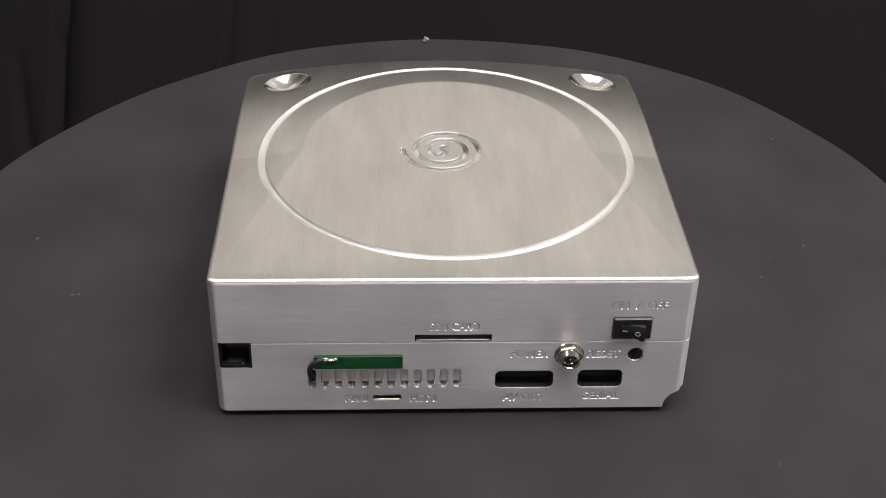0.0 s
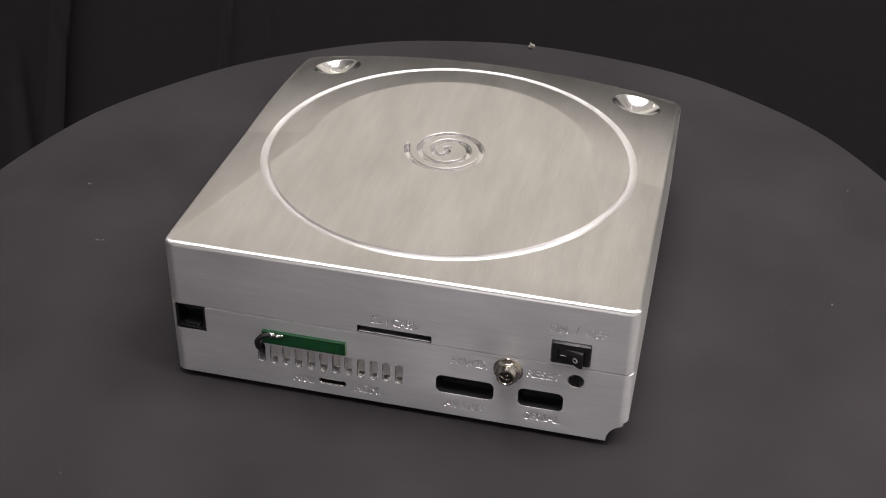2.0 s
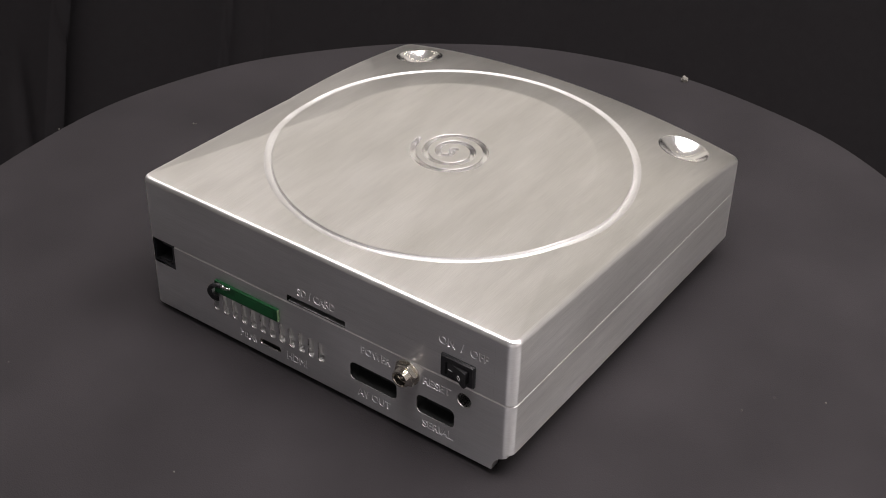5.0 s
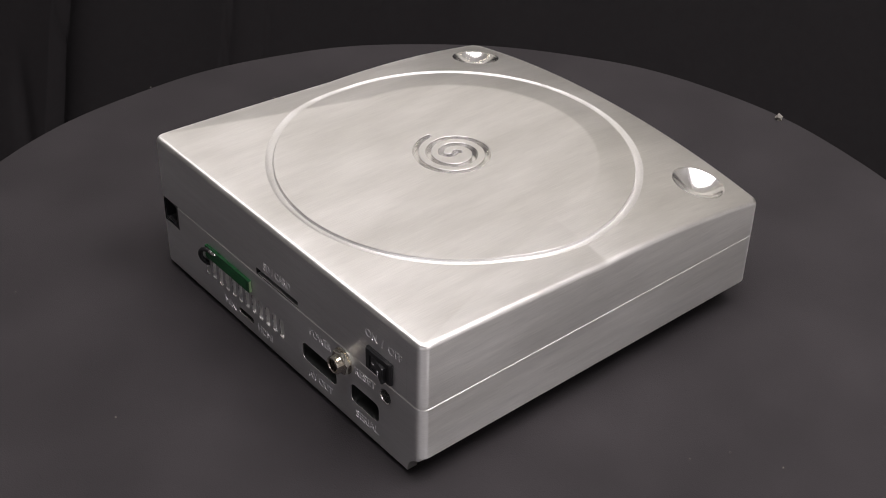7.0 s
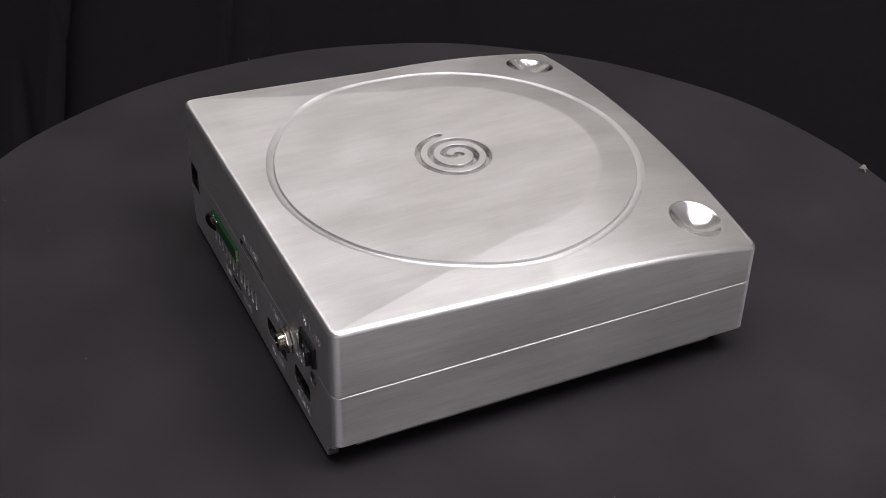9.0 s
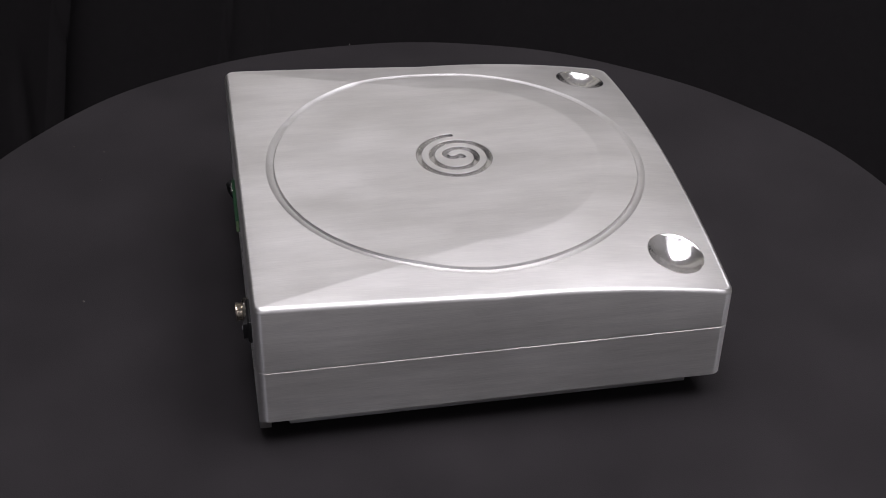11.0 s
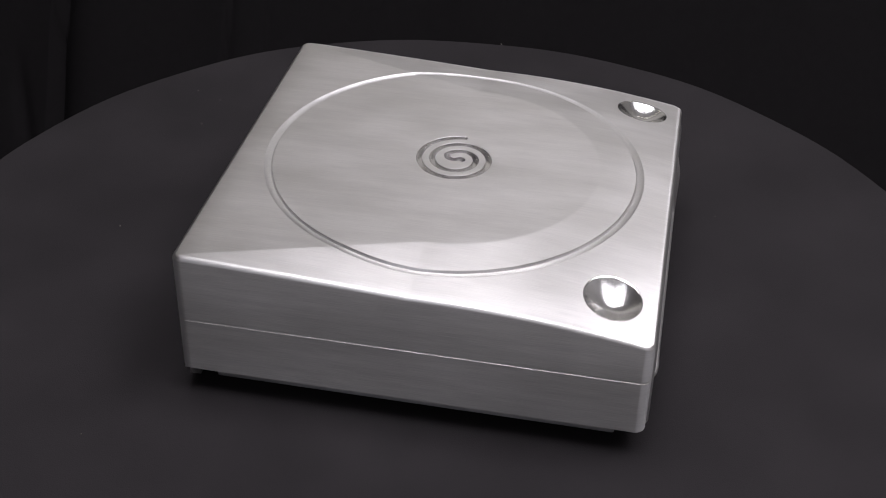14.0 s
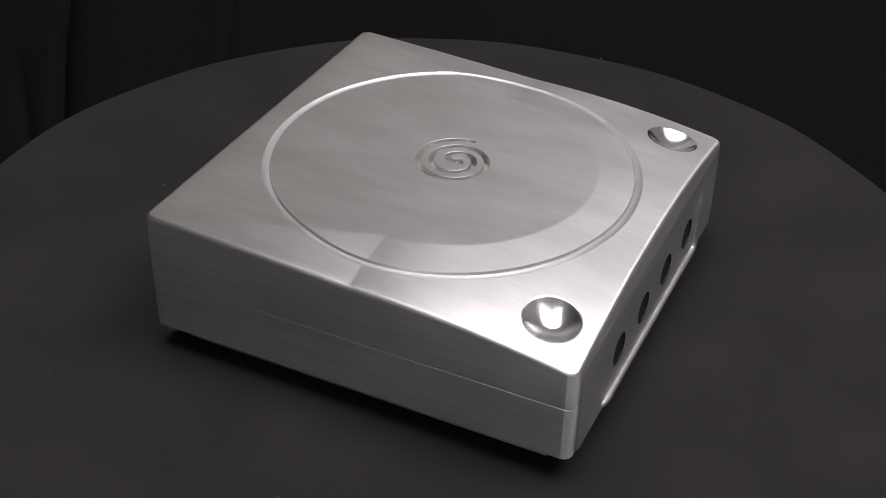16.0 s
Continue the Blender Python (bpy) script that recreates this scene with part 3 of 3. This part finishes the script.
def lower_case(root):
    verts, faces, mats = [], [], []
    steps = ((0.004, SEAM - 0.0001, None), (0.0004, SEAM - 0.0001, None), (0.0, SEAM - 0.0005, None))
    prev = None
    for inset, z, _ in steps:
        cur = len(verts)
        verts.extend((outline_r(t, inset) * math.cos(t), outline_r(t, inset) * math.sin(t), z) for t in THETA)
        if prev is not None:
            fs = ring_faces(prev, cur, in_socket)
            faces += fs
            mats += [0] * len(fs)
        prev = cur

    def hidden(k, j):
        return in_panel(k, j)

    # wall, above and below the socket
    zs = (SOCKET[2], SIDE_BOT + 0.0007)
    for n, z in enumerate(zs):
        cur = len(verts)
        verts.extend((outline_r(t) * math.cos(t), outline_r(t) * math.sin(t), z) for t in THETA)
        fs = ring_faces(prev, cur, (lambda k, j: hidden(k, j) or in_socket(k, j)) if n == 0 else hidden)
        faces += fs
        mats += [7 if corner(verts[f[1]]) and corner(verts[f[2]]) else 6 if rear_finish(verts[f[1]]) and rear_finish(verts[f[2]]) else 0 for f in fs]
        prev = cur
    keep = prev
    for inset, z in ((0.0007, SIDE_BOT), (0.0074, SIDE_BOT)):
        cur = len(verts)
        verts.extend((outline_r(t, min(inset, RC - 1e-4) if inset < RC else 0) * math.cos(t) * (1 if inset < RC else (HALF - inset) / HALF),
                      outline_r(t, min(inset, RC - 1e-4) if inset < RC else 0) * math.sin(t) * (1 if inset < RC else (HALF - inset) / HALF), z) for t in THETA)
        fs = ring_faces(prev, cur, lambda k, j: in_panel(k, j) or in_foot(k, j))
        faces += fs
        mats += [0] * len(fs)
        prev = cur
    # the rear left corner runs down to the foot
    cur = len(verts)
    verts.extend((outline_r(t) * math.cos(t), outline_r(t) * math.sin(t), 0.0) for t in THETA)
    fs = ring_faces(keep, cur, lambda k, j: not in_foot(k, j))
    faces += fs
    mats += [7 if corner(verts[f[1]]) and corner(verts[f[2]]) else 6 if rear_finish(verts[f[1]]) and rear_finish(verts[f[2]]) else 0 for f in fs]
    # rear panel
    outer = [(X_PANEL_L, 0.0), (X_PANEL_R, 0.0), (X_PANEL_R, SEAM - 0.0005), (X_PANEL_L, SEAM - 0.0005)]
    ring, wide = ([(0.0740 + r * math.cos(2 * math.pi * k / 28), 0.0285 + r * math.sin(2 * math.pi * k / 28)) for k in range(28)] for r in (0.0031, 0.0034))

    def slot(x0, x1, z0, z1, r, n, c, depth, floor, wall):
        return ([round_slot(x0 + c, x1 - c, z0 + c, z1 - c, r - c, n)], depth, floor, wall, [round_slot(x0, x1, z0, z1, r, n)])

    # slot 4 paints inner shade on port walls and all these floors
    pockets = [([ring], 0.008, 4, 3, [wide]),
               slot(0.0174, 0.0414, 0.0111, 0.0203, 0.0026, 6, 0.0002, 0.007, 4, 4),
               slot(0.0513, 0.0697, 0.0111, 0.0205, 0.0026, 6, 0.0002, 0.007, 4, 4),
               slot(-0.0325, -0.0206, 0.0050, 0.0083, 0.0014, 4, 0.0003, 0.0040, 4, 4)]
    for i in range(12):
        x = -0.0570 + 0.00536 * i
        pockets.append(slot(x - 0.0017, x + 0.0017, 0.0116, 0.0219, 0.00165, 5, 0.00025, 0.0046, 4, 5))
    for word, x0, x1, z0, z1 in (("POWER", 0.0235, 0.0384, 0.0273, 0.0310), ("RESET", 0.0544, 0.0677, 0.0271, 0.0308),
                                 ("AV OUT", 0.0213, 0.0381, 0.0042, 0.0079), ("SERIAL", 0.0545, 0.0693, 0.0048, 0.0085),
                                 ("MINI", -0.0437, -0.0348, 0.0043, 0.0080), ("HDMI", -0.0171, -0.0062, 0.0041, 0.0078)):
        pockets.append(engraved(word, x0, x1, z0, z1, 6, 6))
    v2, f2, m2 = pocket_panel(outer, pockets, -HALF)
    o = len(verts)
    verts += v2
    faces += [tuple(i + o for i in f) for f in f2]
    mats += [6 if m == 0 else m for m in m2]
    # chamfer of the panel's upper edge, foot's underside, rear of the foot
    for q in ([(X_PANEL_L, -0.0915, 0.0), (X_PANEL_R, -0.0915, 0.0), (X_PANEL_R, -HALF, 0.0), (X_PANEL_L, -HALF, 0.0)],
              [(-0.095, -0.0915, 0.0), (-0.095, -0.0915, 0.010), (X_PANEL_R, -0.0915, 0.010), (X_PANEL_R, -0.0915, 0.0)],
              [(-0.095, -0.0915, 0.0), (X_PANEL_L, -0.0915, 0.0), (X_PANEL_L, -HALF, 0.0), (-0.0915, -HALF, 0.0)]):
        o = len(verts)
        verts += q
        faces.append((o, o + 1, o + 2, o + 3))
        mats.append(0)
    # scooped notch beside the foot
    prof = [(X_PANEL_R, 0.0), (0.0883, 0.0028), (0.0893, 0.0052), (0.0911, 0.0071), (0.0930, 0.0082), (0.0944, 0.0087), (0.0944, 0.0101), (X_PANEL_R, 0.0101)]
    o = len(verts)
    yb = lambda x: -HALF if x < 0.0911 else -(HALF - RC + math.sqrt(max(RC * RC - (x - HALF + RC) ** 2, 0)))
    verts += [(x, yb(x), z) for x, z in prof] + [(x, -0.0915, z) for x, z in prof]
    n = len(prof)
    for k in range(n - 1):
        faces.append((o + k, o + n + k, o + n + k + 1, o + k + 1))
        mats.append(2)
    for (xa, za), (xb, zb) in zip(prof[:5], prof[1:6]):
        o = len(verts)
        verts += [(xa, yb(xa), za), (xb, yb(xb), zb), (xb, yb(xb), 0.0101), (xa, yb(xa), 0.0101)]
        faces.append((o, o + 1, o + 2, o + 3))
        mats.append(6)
    me = mesh_of("lower_case", verts, faces, [ALU_SIDE, ALU_CUT, ALU_CUT, ALU_POLISH, SHADED_INSIDE, GREY_INSIDE, ALU_BACK, ALU_EDGE], mats, 28.0, True)
    return mesh_part("lower_case", me, root, "milled aluminium lower shell with vents, ports and engraved lettering")


def faceplate(root):
    """The slightly raised front with four round controller ports."""
    outer, bare = [], round_slot(-0.0895, 0.0895, 0.0104, 0.0440, 0.002)
    for (xa, za), (xb, zb) in zip(bare, bare[1:] + bare[:1]):
        n = max(1, round(math.hypot(xb - xa, zb - za) / 0.006))
        outer += [(xa + (xb - xa) * k / n, za + (zb - za) * k / n) for k in range(n)]
    pockets = []
    for x in (-0.0455, -0.0150, 0.0155, 0.0460):
        # shallow disc; its dark colour paints the shade of a deep hole
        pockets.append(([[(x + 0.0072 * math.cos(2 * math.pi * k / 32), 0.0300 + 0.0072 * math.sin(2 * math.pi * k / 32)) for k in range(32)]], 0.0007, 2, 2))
    y1 = HALF + 0.0009
    v, f, m = pocket_panel(outer, pockets, y1, -1.0)
    n = len(outer)
    for (i0, y0), (i1, ya) in (((0.0, y1), (0.0006, y1 - 0.0002)), ((0.0006, y1 - 0.0002), (0.0020, HALF - 0.0003))):
        o = len(v)
        for ins, y in ((i0, y0), (i1, ya)):
            for x, z in outer:
                v.append((x * (1 + ins / 0.0895), y, 0.0270 + (z - 0.0270) * (1 + (3.0 if z > 0.027 else 0.2) * ins / 0.016)))
        for k in range(n):
            f.append((o + k, o + n + k, o + n + (k + 1) % n, o + (k + 1) % n))
            m.append(1)
    me = mesh_of("faceplate", v, f, [ALU_FRONT, ALU_FRONT, SHADED_INSIDE], m, 8.0, True)
    plate = mesh_part("faceplate", me, root, "raised aluminium front plate with four round ports")
    y = HALF + 0.0009
    path = [(s * 0.0638, y - 0.0016, 0.0425) for s in (-1,)] + [(-0.0636, y, 0.034), (-0.0632, y, 0.020), (-0.0622, y, 0.0142), (-0.0590, y, 0.0122)]
    path += [(-0.0590 + 0.0118 * k, y, 0.0122) for k in range(1, 10)]
    path += [(0.0590, y, 0.0122), (0.0640, y - 0.0025, 0.0122)]
    part("rim", tube_bm(path, 0.0018, 16), ALU_CUT, plate, "rounded rim below the ports", smooth=60)
    return plate


TO_BACK = Matrix.Rotation(radians(90), 4, "X")      # local z comes out of the rear face


def rear_fittings(root):
    # rocker switch
    x0, x1, z0, z1 = 0.0633, 0.0790, 0.0374, 0.0479
    sw = tagged(new("rocker_switch"), "black plastic rocker switch")
    sw.parent = root
    v, f, m = pocket_panel(round_slot(x0 + 0.0005, x1 - 0.0005, z0 + 0.0005, z1 - 0.0005, 0.0003, 2), [([round_slot(x0 + 0.0026, x1 - 0.0022, z0 + 0.0012, z1 - 0.0026, 0.0002, 2)], 0.0012, 0, 0)], -HALF - 0.0016)
    o = len(v)
    rim = round_slot(x0 + 0.0005, x1 - 0.0005, z0 + 0.0005, z1 - 0.0005, 0.0003, 2)
    base = round_slot(x0, x1, z0, z1, 0.0005, 2)
    n = len(rim)
    v += [(x, -HALF - 0.0016, z) for x, z in rim] + [(x, -HALF - 0.0008, z) for x, z in base] + [(x, -HALF + 0.0004, z) for x, z in base]
    for r in (0, 1):
        for k in range(n):
            f.append((o + r * n + k, o + r * n + (k + 1) % n, o + (r + 1) * n + (k + 1) % n, o + (r + 1) * n + k))
            m.append(0)
    mesh_part("bezel", mesh_of("bezel", v, f, [BLACK_PLASTIC], m, 30), sw)
    # rocker: shallow V seen from above, its O end standing out
    rx0, rxm, rx1, rz0, rz1 = x0 + 0.0030, x0 + 0.0082, x1 - 0.0028, z0 + 0.0004, z1 - 0.0029
    bm = bmesh.new()
    front = [(rx0, 0.0012), (rx0 + 0.0026, 0.0015), (rxm, 0.0021), (rx1 - 0.0012, 0.0031), (rx1, 0.0034), (rx1, -0.0002), (rx0, -0.0002)]
    lo = [bm.verts.new((x, -HALF - d, rz0 + (0.0012 if i < 3 or i > 5 else 0.0))) for i, (x, d) in enumerate(front)]
    hi = [bm.verts.new((x, -HALF - d, rz1)) for x, d in front]
    nf = len(front)
    bm.faces.new(lo)
    bm.faces.new(list(reversed(hi)))
    for k in range(nf):
        bm.faces.new((lo[k], hi[k], hi[(k + 1) % nf], lo[(k + 1) % nf]))
    bmesh.ops.recalc_face_normals(bm, faces=bm.faces[:])
    bmesh.ops.bevel(bm, geom=bm.edges[:], offset=0.0002, segments=2, affect="EDGES", profile=0.5)
    part("rocker", bm, BLACK_PLASTIC, sw)
    zc = (rz0 + rz1) / 2
    part("off_mark", box_bm(rx0 + 0.0009, rx0 + 0.0032, -HALF - 0.00165, -HALF - 0.0012, zc + 0.0003, zc + 0.00052), WHITE_MARK, sw, "white line mark")
    ringm = Matrix.Translation((rxm + 0.0017, -HALF - 0.0030, zc)) @ Matrix.Rotation(radians(-24), 4, "Z") @ TO_BACK
    part("on_mark", lathe_bm([(0.00075, 0), (0.00075, 0.0002), (0.0011, 0.0002), (0.0011, 0), (0.00075, 0)], 24, ringm), WHITE_MARK, sw, "white ring mark")

    # barrel power connector
    px, pz = 0.0469, 0.0290
    at = Matrix.Translation((px, -HALF, pz)) @ TO_BACK
    jack = tagged(new("power_jack"), "nickel-plated barrel power connector")
    jack.parent = root
    part("washer", lathe_bm([(0, -0.0003), (0.0060, -0.0003), (0.0060, 0.0004), (0.0057, 0.0006), (0, 0.0006)], 40, at), CHROME, jack)
    bm = lathe_bm([(0.0030, 0.0006), (0.0056, 0.0006), (0.0056, 0.0024), (0.0050, 0.0028), (0.0030, 0.0028)], 6, at @ Matrix.Rotation(radians(12), 4, "Z"))
    bmesh.ops.bevel(bm, geom=bm.edges[:], offset=0.00015, segments=1, affect="EDGES")
    part("nut", bm, CHROME, jack, smooth=20)
    prof = [(0.0039, 0.0006)]
    z = 0.0028
    while z < 0.0050:
        prof += [(0.0040, z), (0.0037, z + 0.00025)]
        z += 0.0005
    prof += [(0.0039, 0.0053), (0.0036, 0.0056), (0.0031, 0.0056), (0.0029, 0.0053), (0.0029, 0.0012), (0, 0.0012)]
    part("barrel", lathe_bm(prof, 40, at), CHROME, jack)
    part("centre_pin", lathe_bm([(0.0006, 0.001), (0.0006, 0.0040), (0.0004, 0.0043), (0, 0.0044)], 14, at), CHROME, jack)
    part("insulator", lathe_bm([(0, 0.0014), (0.00285, 0.0014), (0.00285, 0.0020), (0, 0.0021)], 24, at), BLACK_PLASTIC, jack)

    # square modular socket let in at the seam
    sx0, sx1, sz0, sz1 = SOCKET
    sock = tagged(new("modular_socket"), "square black modular socket")
    sock.parent = root
    bm = bmesh.new()
    t = 0.0008
    yo, yi = -HALF - 0.0002, -HALF + 0.010
    o = [bm.verts.new(p) for p in ((sx0, yo + 0.0012, sz0), (sx1, yo, sz0), (sx1, yo, sz1), (sx0, yo + 0.0012, sz1))]
    i_ = [bm.verts.new(p) for p in ((sx0 + t, yo + 0.0011, sz0 + t), (sx1 - t, yo, sz0 + t), (sx1 - t, yo, sz1 - t), (sx0 + t, yo + 0.0011, sz1 - t))]
    b = [bm.verts.new(p) for p in ((sx0 + t, yi, sz0 + t), (sx1 - t, yi, sz0 + t), (sx1 - t, yi, sz1 - t), (sx0 + t, yi, sz1 - t))]
    w = [bm.verts.new(p) for p in ((sx0, yi + t, sz0), (sx1, yi + t, sz0), (sx1, yi + t, sz1), (sx0, yi + t, sz1))]
    for k in range(4):
        j = (k + 1) % 4
        bm.faces.new((o[k], o[j], i_[j], i_[k]))
        bm.faces.new((i_[k], i_[j], b[j], b[k]))
        bm.faces.new((o[k], w[k], w[j], o[j]))
    bm.faces.new(b)
    bm.faces.new(w)
    bmesh.ops.recalc_face_normals(bm, faces=bm.faces[:])
    part("housing", bm, BLACK_PLASTIC, sock)
    part("latch_ledge", box_bm(sx0 + 0.0030, sx1 - 0.0030, -HALF + 0.0012, yi, sz0 + t, sz0 + 0.0022, 0.0002), BLACK_PLASTIC, sock)
    part("contact_block", box_bm(sx0 + 0.0030, sx1 - 0.0040, -HALF + 0.003, yi, sz1 - 0.0045, sz1 - t, 0.0003), SHADED_INSIDE, sock, "dull contacts")
    part("contact", box_bm(sx1 - 0.0040, sx1 - 0.0034, -HALF + 0.0005, -HALF + 0.0012, sz0 + 0.0015, sz0 + 0.0024), SOLDER, sock)

    # small green circuit board over the vents
    bx0, bx1, bz0, bz1 = -0.0559, -0.0203, 0.0231, 0.0294
    yb = -HALF - 0.0004
    pcb = tagged(new("circuit_board"), "narrow green circuit board with a soldered black wire")
    pcb.parent = root
    part("board", box_bm(bx0, bx1, yb - 0.0011, yb + 0.0004, bz0, bz1, 0.00015, 1), PCB_GREEN, pcb)
    part("trace", box_bm(bx0 + 0.0118, bx1 - 0.0025, yb - 0.00116, yb - 0.001, bz0 + 0.0010, bz1 - 0.0012), PCB_TRACE, pcb)
    part("trace", box_bm(bx0 + 0.0010, bx0 + 0.0112, yb - 0.00116, yb - 0.001, bz0 + 0.0008, bz0 + 0.0026), PCB_TRACE, pcb)
    part("edge_strip", box_bm(bx1 - 0.00005, bx1 + 0.0002, yb - 0.0010, yb + 0.0002, bz0 + 0.0002, bz1 - 0.0002), PCB_EDGE, pcb)
    for x, z, rx, rz in ((-0.0521, 0.0280, 0.0026, 0.0013), (-0.0490, 0.0280, 0.0018, 0.0008), (-0.0472, 0.0285, 0.0009, 0.0006)):
        bm = bmesh.new()
        bmesh.ops.create_icosphere(bm, subdivisions=3, radius=1.0)
        for v_ in bm.verts:
            k = 1 + 0.25 * noise.noise(v_.co * 1.8 + Vector((x * 900, 0, 0)))
            v_.co = Vector((x + v_.co.x * rx * k, yb - 0.0011 + v_.co.y * 0.0009 * k, z + v_.co.z * rz * k))
        part("solder_joint", bm, SOLDER, pcb, "bright solder blob")
    part("wire", tube_bm([(-0.0520, yb - 0.0013, 0.0282), (-0.0538, yb - 0.0020, 0.0283), (-0.0558, yb - 0.0025, 0.0272), (-0.0575, yb - 0.0026, 0.0248),
                          (-0.0576, yb - 0.0022, 0.0222), (-0.0571, yb - 0.0010, 0.0198), (-0.0570, yb + 0.0010, 0.0176), (-0.0570, yb + 0.0034, 0.0160)], 0.00105), RUBBER, pcb, "short black insulated wire")

    # connectors inside the openings
    part("vent_baffle", box_bm(-0.0548, 0.0040, -HALF + 0.0018, -HALF + 0.0026, 0.0139, 0.0231), GREY_INSIDE, root, "dull metal plate behind the vents")
    part("port_insert", box_bm(0.0190, 0.0398, -HALF + 0.0048, -HALF + 0.0069, 0.0138, 0.0175, 0.0004), BLACK_PLASTIC, root, "black connector inside the long port")
    part("port_insert", box_bm(0.0530, 0.0680, -HALF + 0.0048, -HALF + 0.0069, 0.0136, 0.0173, 0.0004), BLACK_PLASTIC, root, "black connector inside the short port")
    part("card_edge", box_bm(-0.0149, 0.0148, -HALF + 0.0002, -HALF + 0.0058, 0.03612, 0.0366, 0.0001, 1), ALU_CUT, root, "metal edge in the card slot")
    ring = [(x, -HALF + 0.0003, z) for x, z in round_slot(-0.0321, -0.0210, 0.0054, 0.0079, 0.0011, 4)]
    part("socket_shell", tube_bm(ring + ring[:1], 0.00022, 8), CHROME, root, "thin metal shell of the video socket", smooth=60)
    part("video_socket", box_bm(-0.0308, -0.0223, -HALF + 0.0012, -HALF + 0.0038, 0.0065, 0.0071, 0.0001, 1), GREY_INSIDE, root, "thin metal tongue of the video socket")


def build_console():
    root = tagged(new("game_console"), "bare milled aluminium game console standing on a black turntable", "game console")
    upper_case(root)
    lower_case(root)
    faceplate(root)
    rear_fittings(root)
    bm = box_bm(-0.0878, 0.0878, -0.0842, 0.0842, 0.0004, 0.0096, 0.0006)
    mesh_part("base_plate", mesh_of("base_plate", [v.co[:] for v in bm.verts], [[v.index for v in f.verts] for f in bm.faces], [ALU_BACK], None, 30, True), root, "inset aluminium base plate")
    bm.free()
    for x in (-0.068, 0.068):
        for y in (-0.066, 0.066):
            part("rubber_foot", lathe_bm([(0, TABLE_Z), (0.0060, TABLE_Z), (0.0064, TABLE_Z + 0.0004), (0.0064, 0.0008), (0, 0.0008)], 28, Matrix.Translation((x, y, 0))), RUBBER, root)
    return root


console = build_console()


# ---- what turns ----
def motions():
    rows_table, rows_console = [], []
    for k in range(33):
        t = 0.5 * k
        a = 2.618 - 7.340 * t - 0.911 * math.sin(math.pi * t / 16)
        turn = pose(0, 0, 0, 0, 0, a)
        rows_table.append((t, turn))
        rows_console.append((t, turn @ pose(0.00144, 0.00524, 0)))
    walk(turntable, rows_table)
    walk(console, rows_console)


motions()
